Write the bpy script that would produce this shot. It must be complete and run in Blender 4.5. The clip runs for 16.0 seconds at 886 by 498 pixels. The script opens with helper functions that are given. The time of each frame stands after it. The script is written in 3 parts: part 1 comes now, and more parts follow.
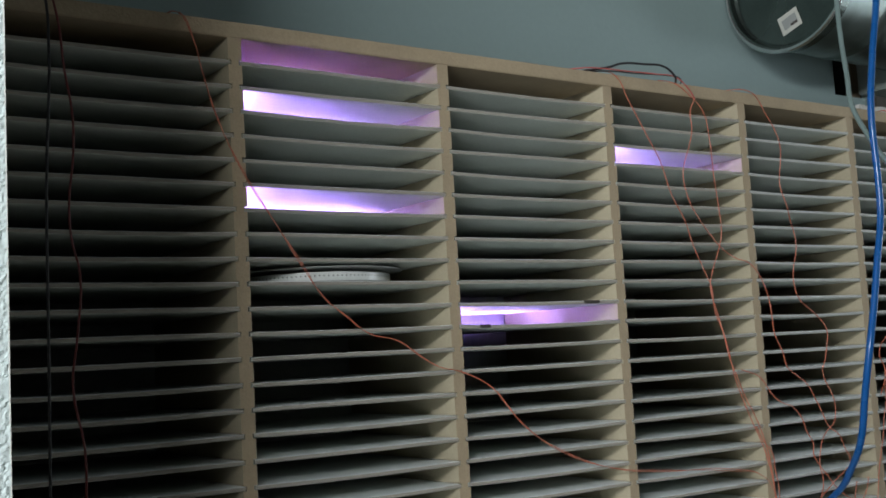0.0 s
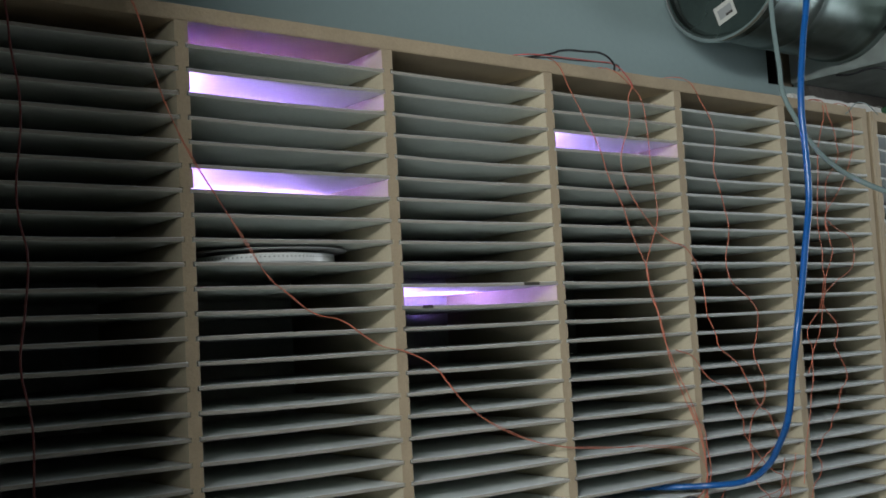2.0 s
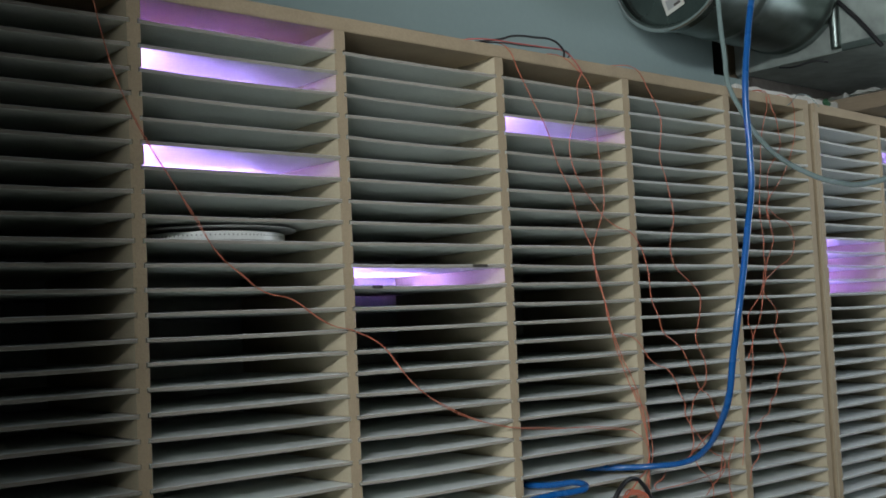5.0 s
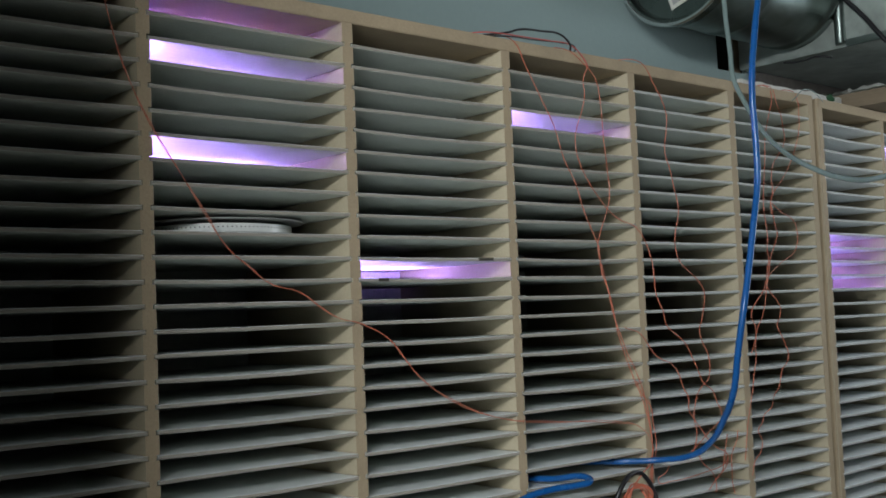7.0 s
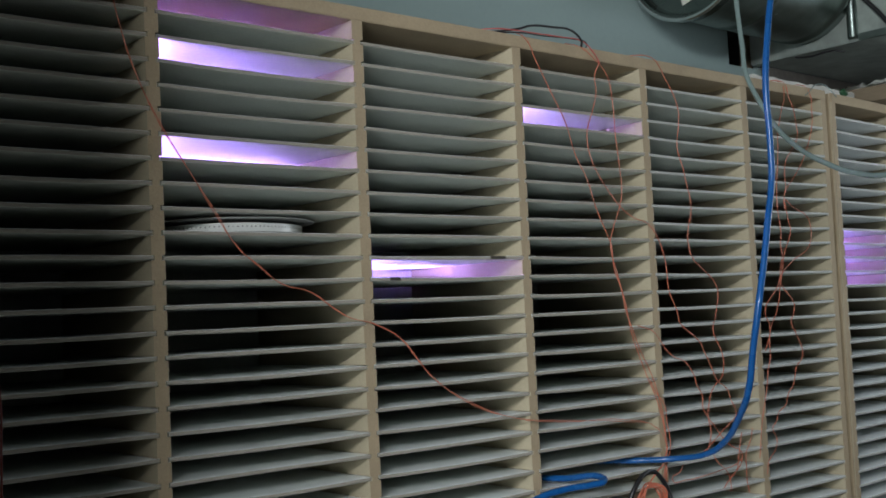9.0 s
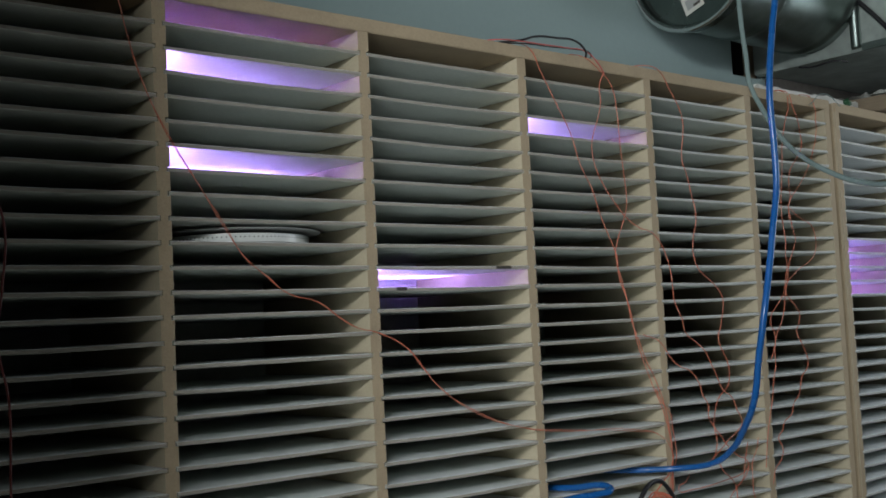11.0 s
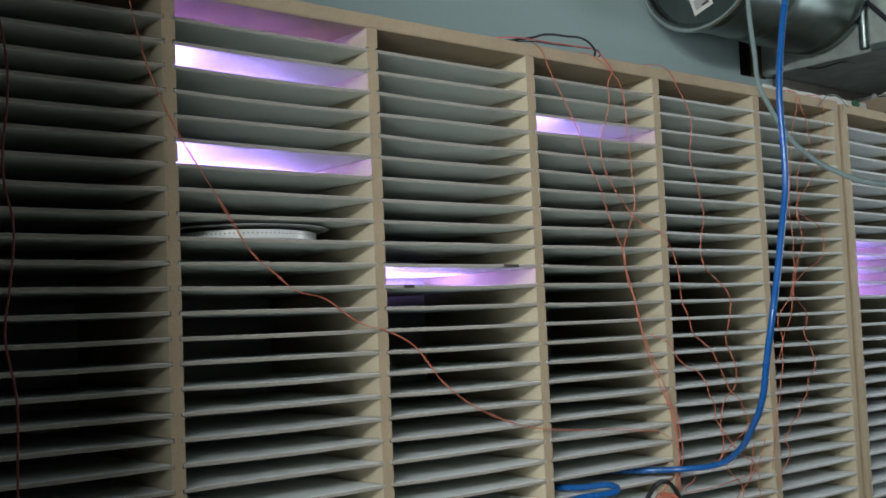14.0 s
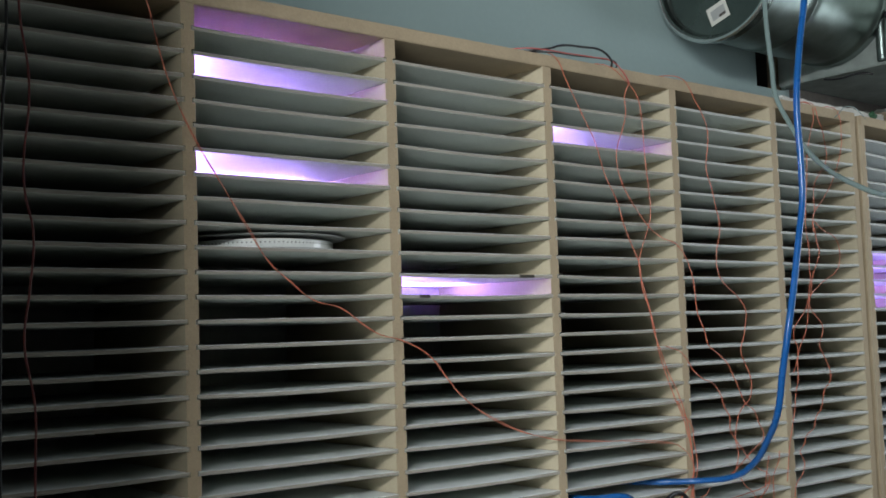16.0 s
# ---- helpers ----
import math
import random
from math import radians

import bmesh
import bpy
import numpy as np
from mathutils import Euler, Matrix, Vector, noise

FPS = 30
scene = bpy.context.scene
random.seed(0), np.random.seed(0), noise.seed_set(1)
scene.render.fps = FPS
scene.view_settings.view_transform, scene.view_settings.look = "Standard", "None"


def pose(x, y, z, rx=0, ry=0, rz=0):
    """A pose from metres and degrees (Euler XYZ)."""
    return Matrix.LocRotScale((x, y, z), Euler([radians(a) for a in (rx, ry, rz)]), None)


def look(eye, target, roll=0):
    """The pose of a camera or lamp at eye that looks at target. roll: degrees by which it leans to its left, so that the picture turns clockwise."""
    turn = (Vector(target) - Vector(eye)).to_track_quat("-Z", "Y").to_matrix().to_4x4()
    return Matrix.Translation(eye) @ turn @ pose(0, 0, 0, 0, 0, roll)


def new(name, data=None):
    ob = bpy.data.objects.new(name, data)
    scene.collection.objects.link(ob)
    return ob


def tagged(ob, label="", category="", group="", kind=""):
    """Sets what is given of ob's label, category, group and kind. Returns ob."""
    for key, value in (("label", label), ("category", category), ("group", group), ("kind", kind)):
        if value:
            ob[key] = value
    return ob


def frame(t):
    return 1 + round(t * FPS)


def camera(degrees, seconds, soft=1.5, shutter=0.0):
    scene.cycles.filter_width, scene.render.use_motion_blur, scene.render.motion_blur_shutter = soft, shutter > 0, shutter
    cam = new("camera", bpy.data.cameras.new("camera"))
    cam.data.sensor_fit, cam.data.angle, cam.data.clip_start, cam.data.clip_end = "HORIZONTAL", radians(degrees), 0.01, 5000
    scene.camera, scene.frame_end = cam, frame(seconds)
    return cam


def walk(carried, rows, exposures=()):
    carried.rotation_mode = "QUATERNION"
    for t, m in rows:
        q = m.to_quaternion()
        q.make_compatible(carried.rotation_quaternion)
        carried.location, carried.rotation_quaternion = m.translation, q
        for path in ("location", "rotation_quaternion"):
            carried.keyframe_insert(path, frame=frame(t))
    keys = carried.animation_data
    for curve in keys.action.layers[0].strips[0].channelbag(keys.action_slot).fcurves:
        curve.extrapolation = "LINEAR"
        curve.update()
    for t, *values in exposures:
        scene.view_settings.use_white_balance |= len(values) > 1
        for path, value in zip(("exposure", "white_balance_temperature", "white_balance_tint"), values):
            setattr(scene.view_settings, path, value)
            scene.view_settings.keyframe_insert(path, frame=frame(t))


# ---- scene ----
cam = camera(43.3, 16.0, soft=1.7)
PATH = [
    (0, (-0.607, -1.282, 1.48), (0.5415, 0.3437, 1.6734), -3.1),
    (0.1, (-0.6142, -1.2766, 1.4798), (0.5333, 0.3526, 1.649), -2.98),
    (0.2, (-0.6214, -1.2712, 1.4796), (0.5115, 0.3683, 1.6472), -2.86),
    (0.3, (-0.6286, -1.2658, 1.4794), (0.4867, 0.3851, 1.6541), -2.74),
    (0.4, (-0.6358, -1.2604, 1.4792), (0.4766, 0.3928, 1.6511), -2.62),
    (0.5, (-0.643, -1.255, 1.479), (0.4736, 0.3955, 1.6507), -2.5),
    (0.7, (-0.6426, -1.2574, 1.481), (0.4628, 0.4003, 1.6589), -2.7),
    (0.8, (-0.6424, -1.2586, 1.482), (0.462, 0.3999, 1.659), -2.8),
    (1, (-0.642, -1.261, 1.484), (0.4803, 0.3862, 1.6549), -3),
    (1.2, (-0.6392, -1.2686, 1.4852), (0.4944, 0.3708, 1.6514), -2.92),
    (1.3, (-0.6378, -1.2724, 1.4858), (0.5045, 0.3607, 1.6543), -2.88),
    (1.5, (-0.635, -1.28, 1.487), (0.5525, 0.3214, 1.6486), -2.8),
    (2, (-0.629, -1.304, 1.474), (0.6062, 0.2616, 1.6337), -3.1),
    (2.5, (-0.625, -1.316, 1.466), (0.6333, 0.2307, 1.6219), -3.7),
    (3, (-0.626, -1.317, 1.462), (0.65, 0.216, 1.6144), -3.4),
    (3.5, (-0.627, -1.313, 1.461), (0.6627, 0.2085, 1.6078), -3.5),
    (4, (-0.635, -1.312, 1.461), (0.6641, 0.2019, 1.609), -2.9),
    (6.5, (-0.648, -1.311, 1.463), (0.6682, 0.1901, 1.5832), -2.5),
    (7, (-0.653, -1.303, 1.462), (0.6595, 0.2007, 1.5852), -2.3),
    (7.5, (-0.652, -1.295, 1.462), (0.6604, 0.2089, 1.5794), -2.3),
    (8, (-0.651, -1.29, 1.462), (0.6581, 0.2171, 1.5773), -2.5),
    (8.5, (-0.649, -1.285, 1.461), (0.6588, 0.2244, 1.5765), -2.5),
    (9, (-0.648, -1.29, 1.465), (0.6531, 0.2241, 1.5841), -2.6),
    (11.5, (-0.655, -1.292, 1.461), (0.6387, 0.2263, 1.6044), -2.7),
    (12, (-0.651, -1.292, 1.461), (0.6392, 0.2298, 1.6039), -2.6),
    (12.5, (-0.648, -1.29, 1.456), (0.639, 0.2349, 1.5963), -2.7),
    (13, (-0.65, -1.287, 1.458), (0.642, 0.233, 1.5967), -2.6),
    (13.5, (-0.655, -1.291, 1.461), (0.6369, 0.2291, 1.6022), -2.3),
    (14, (-0.656, -1.283, 1.458), (0.6356, 0.2374, 1.6003), -2.4),
    (14.5, (-0.658, -1.283, 1.459), (0.6291, 0.2419, 1.6011), -2.2),
    (15, (-0.661, -1.283, 1.465), (0.6201, 0.2459, 1.6094), -2),
    (15.5, (-0.662, -1.283, 1.466), (0.6161, 0.2479, 1.6154), -1.9),
    (16, (-0.661, -1.283, 1.463), (0.6127, 0.2522, 1.6181), -1.9),
]
walk(cam, [(t, look(eye, target, roll)) for t, eye, target, roll in PATH], [(0.0, -0.04), (9.2, -0.04), (11.3, -0.14), (12.0, 0.0), (13.0, 0.2), (16.0, 0.26)])

# ---- world, lamps, exposure ----
world = bpy.data.worlds.new("world")
scene.world = world
world.use_nodes = True
wn = world.node_tree
sky = wn.nodes.new("ShaderNodeTexSky")
sky.sky_type = 'NISHITA'
sky.sun_disc = False
sky.sun_elevation, sky.sun_rotation = radians(35), radians(200)
wn.nodes["Background"].inputs[1].default_value = 0.1
wn.links.new(sky.outputs[0], wn.nodes["Background"].inputs[0])


def area_lamp(name, x, y, z, w, h, watts, color, target):
    data = bpy.data.lights.new(name, 'AREA')
    data.shape, data.size, data.size_y, data.energy, data.color = 'RECTANGLE', w, h, watts, color
    ob = new(name, data)
    ob.matrix_world = look((x, y, z), target)
    return ob


# low fill from the left for shelf undersides; the opening is added
FILL_TINT = (0.92, 1.0, 1.02)
area_lamp("west_fill", -2.79, -2.3, 0.66, 1.8, 1.08, 30, FILL_TINT, (3, -2.3, 0.66))
# fill for an unseen bright source on the right; its window is added
area_lamp("east_fill", 2.44, -0.80, 1.76, 0.8, 0.5, 6.8, (0.92, 1.0, 1.07), (0, -0.80, 1.76))
# fluorescent shop light hung behind the viewer, its tubes in line with the shelving
LAMP = (-2.1, -1.75, 2.24)
area_lamp("shop_light_tubes", *LAMP, 1.25, 0.14, 85, (0.965, 1.0, 1.03), (0.8, 0.0, 1.45))


# ---- materials ----
def mat(name, base, rough=0.6, metal=0.0, var=0.12, scale=8.0, fine=120.0, bump=0.15, stretch=(1, 1, 1), tint=None, piece=0.0, spec=0.5):
    """Two scales of colour variation, fine relief, and a difference from piece to piece."""
    m = bpy.data.materials.new(name)
    m.use_nodes = True
    t = m.node_tree
    b = t.nodes["Principled BSDF"]
    b.inputs["Metallic"].default_value = metal
    b.inputs["Specular IOR Level"].default_value = spec
    co = t.nodes.new("ShaderNodeTexCoord")
    mp = t.nodes.new("ShaderNodeMapping")
    mp.inputs["Scale"].default_value = stretch
    t.links.new(co.outputs["Object"], mp.inputs["Vector"])
    n1, n2 = t.nodes.new("ShaderNodeTexNoise"), t.nodes.new("ShaderNodeTexNoise")
    n1.inputs["Scale"].default_value, n1.inputs["Detail"].default_value = scale, 5
    n2.inputs["Scale"].default_value, n2.inputs["Detail"].default_value = fine, 3
    for n in (n1, n2):
        t.links.new(mp.outputs[0], n.inputs["Vector"])
    mix = t.nodes.new("ShaderNodeMix")
    mix.data_type = 'RGBA'
    dark = tint or tuple(c * (1 - 2.2 * var) for c in base)
    light = tuple(min(1, c * (1 + var)) for c in base)
    mix.inputs["A"].default_value, mix.inputs["B"].default_value = (*dark, 1), (*light, 1)
    ma = t.nodes.new("ShaderNodeMath")
    ma.operation = 'MULTIPLY_ADD'
    ma.inputs[1].default_value = 0.65
    mb = t.nodes.new("ShaderNodeMath")
    mb.operation = 'MULTIPLY_ADD'
    mb.inputs[1].default_value, mb.inputs[2].default_value = 0.5, 0.0
    t.links.new(n2.outputs[0], mb.inputs[0])
    t.links.new(n1.outputs[0], ma.inputs[0])
    t.links.new(mb.outputs[0], ma.inputs[2])
    last = ma
    if piece:
        oi = t.nodes.new("ShaderNodeObjectInfo")
        mc = t.nodes.new("ShaderNodeMath")
        mc.operation = 'MULTIPLY_ADD'
        mc.inputs[1].default_value = piece
        t.links.new(oi.outputs["Random"], mc.inputs[0])
        t.links.new(ma.outputs[0], mc.inputs[2])
        last = mc
    t.links.new(last.outputs[0], mix.inputs["Factor"])
    t.links.new(mix.outputs["Result"], b.inputs["Base Color"])
    rr = t.nodes.new("ShaderNodeMapRange")
    rr.inputs["To Min"].default_value, rr.inputs["To Max"].default_value = max(0.03, rough - 0.1), min(1, rough + 0.1)
    t.links.new(n1.outputs[0], rr.inputs["Value"])
    t.links.new(rr.outputs[0], b.inputs["Roughness"])
    if bump:
        bp = t.nodes.new("ShaderNodeBump")
        bp.inputs["Strength"].default_value, bp.inputs["Distance"].default_value = bump, 0.002
        t.links.new(n2.outputs[0], bp.inputs["Height"])
        t.links.new(bp.outputs[0], b.inputs["Normal"])
    return m


MDF = mat("particle_board", (0.42, 0.37, 0.262), 0.6, var=0.14, scale=11, fine=260, bump=0.2)
RAW = mat("raw_particle_edge", (0.40, 0.32, 0.21), 0.8, var=0.2, scale=17, fine=300, bump=0.35)
# side unit's paler board, lightened further for the stronger light on it
HARD_WHITE = mat("pale_hardboard", (0.85, 0.88, 0.88), 0.45, var=0.08, scale=6, fine=200, bump=0.08, piece=0.2)
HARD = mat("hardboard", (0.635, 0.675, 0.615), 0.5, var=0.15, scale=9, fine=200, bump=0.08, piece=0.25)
# paler board for shelf tops, standing in for the light from above
LIT_FACE = mat("lit_hardboard_face", (0.80, 0.84, 0.84), 0.42, var=0.08, scale=7, fine=160, bump=0.06, piece=0.2)
BACK = mat("back_board", (0.60, 0.63, 0.60), 0.8, var=0.15, scale=5)
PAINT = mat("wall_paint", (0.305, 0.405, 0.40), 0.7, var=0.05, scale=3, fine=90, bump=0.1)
# unseen walls, ceiling and floor kept dark to cut bounce light
DULL = mat("dark_unseen_wall", (0.09, 0.088, 0.083), 0.8, var=0.08, scale=3)
CEIL = mat("dark_unseen_ceiling", (0.10, 0.10, 0.098), 0.8, var=0.05, scale=2)
CONC = mat("concrete", (0.15, 0.135, 0.12), 0.8, var=0.15, scale=3, fine=60)
GALV = mat("galvanized_steel", (0.205, 0.25, 0.235), 0.36, 0.95, var=0.25, scale=18, fine=38, bump=0.22)
# cap zinc darkened for the dark room that it reflects
CAP = mat("darkened_zinc", (0.125, 0.155, 0.142), 0.26, 0.9, var=0.25, scale=9, fine=30, bump=0.08)
# rim zinc brighter than the duct's, for its lamp glint
GLINT = mat("glint_zinc", (0.62, 0.66, 0.65), 0.2, 0.95, var=0.12, scale=14, bump=0.05)
PINE = mat("pine", (0.50, 0.41, 0.285), 0.6, var=0.14, scale=6, fine=60, bump=0.25, stretch=(7, 7, 0.5))
LUMBER = mat("rough_lumber", (0.21, 0.165, 0.11), 0.7, var=0.2, scale=5, fine=60, bump=0.3, stretch=(6, 0.6, 6))
GYPSUM = mat("gypsum_core", (0.52, 0.60, 0.585), 0.9, var=0.18, scale=90, fine=420, bump=0.5)
PAPER = mat("drywall_paper", (0.62, 0.62, 0.58), 0.8, var=0.06)
ORANGE = mat("orange_wire", (0.54, 0.155, 0.09), 0.4, var=0.15, scale=30)
DARKRED = mat("dark_red_wire", (0.13, 0.014, 0.012), 0.5, var=0.1)
PINK = mat("pinkish_red_wire", (0.55, 0.11, 0.10), 0.45, var=0.1)
BLACK = mat("black_rubber", (0.012, 0.012, 0.014), 0.45, var=0.1)
BLUE = mat("blue_tube", (0.006, 0.085, 0.29), 0.28, var=0.08, scale=20, bump=0.03)
GREY = mat("grey_green_tube", (0.20, 0.27, 0.26), 0.25, var=0.1, scale=20, bump=0.03)
WHITE = mat("white_plastic", (0.82, 0.83, 0.80), 0.4, var=0.05)
TAPE = mat("white_tape", (0.74, 0.77, 0.74), 0.2, var=0.1, scale=25)
SHEET = mat("stained_sheet_steel", (0.42, 0.48, 0.45), 0.5, 0.6, var=0.3, scale=9, fine=30, bump=0.15, tint=(0.10, 0.105, 0.092))
STAIN = mat("stained_flange", (0.11, 0.10, 0.09), 0.5, 0.5, var=0.4, scale=14, fine=50, bump=0.15, tint=(0.03, 0.024, 0.018))
FLANGE = mat("grey_plastic", (0.30, 0.31, 0.30), 0.4, var=0.08)
DOT = mat("dark_dot", (0.10, 0.10, 0.09), 0.5)
LABEL = mat("paper_label", (0.52, 0.52, 0.47), 0.6, var=0.05)
INK = mat("ink", (0.06, 0.05, 0.045), 0.8, var=0.2)
STAMP = mat("stamp_ink", (0.20, 0.15, 0.10), 0.8, var=0.3, scale=160)
EDGE = mat("raw_board_edge", (0.33, 0.31, 0.265), 0.75, var=0.12, scale=20, fine=260, bump=0.2, piece=0.2)
EDGE_PALE = mat("pale_board_edge", (0.43, 0.44, 0.42), 0.6, var=0.12, scale=20, fine=260, bump=0.15, piece=0.2)
SCORCH = mat("scorched_edge", (0.05, 0.045, 0.035), 0.9, var=0.3, scale=60)
# near-black lining, the opening's inner shade put into its colour
HOLE = mat("cavity_shade", (0.02, 0.02, 0.02), 0.95)
GREEN = mat("green_plastic", (0.015, 0.075, 0.03), 0.4)


def glow(name, color, strength):
    m = bpy.data.materials.new(name)
    m.use_nodes = True
    b = m.node_tree.nodes["Principled BSDF"]
    b.inputs["Base Color"].default_value = (0.8, 0.8, 0.8, 1)
    b.inputs["Emission Color"].default_value = (*color, 1)
    b.inputs["Emission Strength"].default_value = strength
    return m


VIOLET = glow("violet_led", (0.43, 0.26, 1.0), 130)
VIOLET_END = glow("violet_led_end", (0.46, 0.28, 1.0), 84)
VIOLET_SIDE = glow("violet_led_side", (0.44, 0.24, 1.0), 78)
VIOLET_DIM = glow("violet_led_dim", (0.44, 0.24, 1.0), 180)


# ---- mesh helpers ----
def boxes(bm, *spans):
    """Adds boxes given as x0, x1, y0, y1, z0, z1."""
    for x0, x1, y0, y1, z0, z1 in spans:
        v = [bm.verts.new(p) for p in ((x0, y0, z0), (x1, y0, z0), (x1, y1, z0), (x0, y1, z0), (x0, y0, z1), (x1, y0, z1), (x1, y1, z1), (x0, y1, z1))]
        for q in ((3, 2, 1, 0), (4, 5, 6, 7), (0, 1, 5, 4), (1, 2, 6, 5), (2, 3, 7, 6), (3, 0, 4, 7)):
            bm.faces.new([v[i] for i in q])
    return bm


def box(x0, x1, y0, y1, z0, z1, bevel=0.0):
    bm = boxes(bmesh.new(), (x0, x1, y0, y1, z0, z1))
    if bevel:
        bmesh.ops.bevel(bm, geom=list(bm.edges), offset=bevel, segments=2, affect='EDGES')
    return bm


def mesh_of(name, bm, material, smooth=False):
    me = bpy.data.meshes.new(name)
    bm.to_mesh(me)
    bm.free()
    me.materials.append(material)
    if smooth:
        for p in me.polygons:
            p.use_smooth = True
    return me


def part(name, bm, material, parent=None, label="", smooth=False):
    ob = new(name, mesh_of(name, bm, material, smooth))
    if parent:
        ob.parent = parent
    return tagged(ob, label)


def thing(name, label, category, group="", kind="", at=(0, 0, 0)):
    ob = new(name)
    ob.empty_display_size = 0.05
    ob.location = at
    return tagged(ob, label, category, group, kind)


def lathe(profile, axis, segs=64):
    """Turns (radius, along) pairs round an axis through the origin: 'x' or 'z'."""
    bm = bmesh.new()
    rings = []
    for r, a in profile:
        ring = []
        for i in range(segs):
            c, s = math.cos(2 * math.pi * i / segs) * r, math.sin(2 * math.pi * i / segs) * r
            ring.append(bm.verts.new((a, c, s) if axis == 'x' else (c, s, a)))
        rings.append(ring)
    for a, b in zip(rings, rings[1:]):
        for i in range(segs):
            j = (i + 1) % segs
            bm.faces.new((a[i], a[j], b[j], b[i]))
    bmesh.ops.remove_doubles(bm, verts=list(bm.verts), dist=1e-6)
    bmesh.ops.recalc_face_normals(bm, faces=list(bm.faces))
    return bm


def cable(name, points, radius, material, label="", category="", group="", parent=None, res=4, wob=0.0):
    """A bent cable through a few points."""
    cu = bpy.data.curves.new(name, 'CURVE')
    cu.dimensions, cu.bevel_depth, cu.bevel_resolution, cu.resolution_u, cu.use_fill_caps = "3D", radius * (0.78 if name == "wire" else 1.0), 3, res, True
    sp = cu.splines.new('BEZIER')
    sp.bezier_points.add(len(points) - 1)
    for bp, p in zip(sp.bezier_points, points):
        bp.co = Vector(p) + Vector((random.uniform(-wob, wob), 0, random.uniform(-wob, wob)))
        bp.handle_left_type = bp.handle_right_type = 'AUTO'
    cu.materials.append(material)
    ob = new(name, cu)
    if parent:
        ob.parent = parent
    return tagged(ob, label, category, group)


# ---- the room ----
CEILING, WALL = 3.6, 0.325
def wall(name, label, *spans, material=PAINT):
    return tagged(part(name, boxes(bmesh.new(), *spans), material), label, "wall", kind="structure")


wall("wall_north", "pale grey-green painted wall behind the shelving", (-2.92, 1.71, WALL, WALL + 0.013, 0, CEILING), (1.835, 2.57, WALL, WALL + 0.013, 0, CEILING),
     (1.71, 1.835, WALL, WALL + 0.013, 0, 2.06), (1.71, 1.835, WALL, WALL + 0.013, 2.16, CEILING))
tagged(part("wall_cavity", boxes(bmesh.new(), (1.69, 1.855, 0.80, 0.82, 2.04, 2.18), (1.69, 1.708, WALL + 0.0135, 0.80, 2.04, 2.18), (1.837, 1.855, WALL + 0.0135, 0.80, 2.04, 2.18),
       (1.708, 1.837, WALL + 0.0135, 0.80, 2.04, 2.058), (1.708, 1.837, WALL + 0.0135, 0.80, 2.162, 2.18)), HOLE), "dark opening cut through the wall under the duct", "wall opening", kind="structure")
wall("wall_south", "unseen dark grey wall", (-2.92, 2.57, -6.22, -6.1, 0, CEILING), material=DULL)
wall("wall_west", "unseen side wall with a low opening added for fill", (-2.92, -2.8, -6.1, -3.2, 0, CEILING), (-2.92, -2.8, -1.4, WALL, 0, CEILING), (-2.92, -2.8, -3.2, -1.4, 1.22, CEILING), (-2.92, -2.8, -3.2, -1.4, 0, 0.07), material=DULL)
wall("wall_east", "unseen dark grey side wall with an opening added for fill", (2.45, 2.57, -6.1, -1.2, 0, CEILING), (2.45, 2.57, -0.4, WALL, 0, CEILING), (2.45, 2.57, -1.2, -0.4, 0, 1.5), (2.45, 2.57, -1.2, -0.4, 2.02, CEILING), material=DULL)
tagged(part("floor", box(-2.92, 2.57, -6.22, WALL + 0.013, -0.1, 0), CONC), "bare concrete floor, unseen and kept dark", "floor", kind="structure")
tagged(part("ceiling", box(-2.92, 2.57, -6.22, WALL + 0.013, CEILING, CEILING + 0.1), CEIL), "unseen dark grey ceiling", "ceiling", kind="structure")

# strip added for the lit brown inner side of the opening
tagged(part("cavity_side", box(1.800, 1.8355, WALL + 0.016, WALL + 0.03, 2.0585, 2.1615, 0.001), LUMBER), "brown strip for the inner side of the wall opening", "stud", kind="structure")

# ---- cut end of a stud partition ----
PX, PY = -0.390, -0.40
partition = thing("partition_wall", "open cut end of a drywall partition with a pine stud", "wall", kind="structure")
bm = bmesh.new()
nz, nx = 760, 10
grid = [[bm.verts.new((PX - 0.0172 + 0.0167 * i / nx, PY + 0.0013 * noise.noise((i * 0.55, j * 0.42, 3.0)) + 0.0008 * noise.noise((i * 1.3, j * 1.15, 8.0)), 0.9 + 1.2 * j / nz)) for i in range(nx + 1)] for j in range(nz + 1)]
for j in range(nz):
    for i in range(nx):
        bm.faces.new((grid[j][i], grid[j][i + 1], grid[j + 1][i + 1], grid[j + 1][i]))
boxes(bm, (PX - 0.0172, PX - 0.0005, PY + 0.003, WALL - 0.003, 0, CEILING))
part("gypsum_core", bm, GYPSUM, partition, "crumbly white gypsum core of the cut drywall")
part("paper_face", box(PX - 0.0004, PX + 0.0003, PY - 0.0006, WALL - 0.003, 0, CEILING), PAPER, partition, "white paper face of the drywall")
part("paper_back", box(PX - 0.0182, PX - 0.0174, PY - 0.0003, WALL - 0.003, 0, CEILING), PAPER, partition, "grey paper back of the drywall")
stud = part("stud", box(PX - 0.158, PX - 0.0188, PY + 0.001, PY + 0.039, 0, CEILING, 0.0022), PINE, partition, "planed pine stud with stamped lettering")
part("stud", box(PX - 0.158, PX - 0.0215, -0.05, -0.012, 0, CEILING, 0.002), PINE, partition)
part("gypsum_core", box(PX - 0.176, PX - 0.1585, PY + 0.06, WALL - 0.003, 0, CEILING), GYPSUM, partition)
knot = bmesh.new()
bmesh.ops.create_uvsphere(knot, u_segments=16, v_segments=8, radius=0.0024)
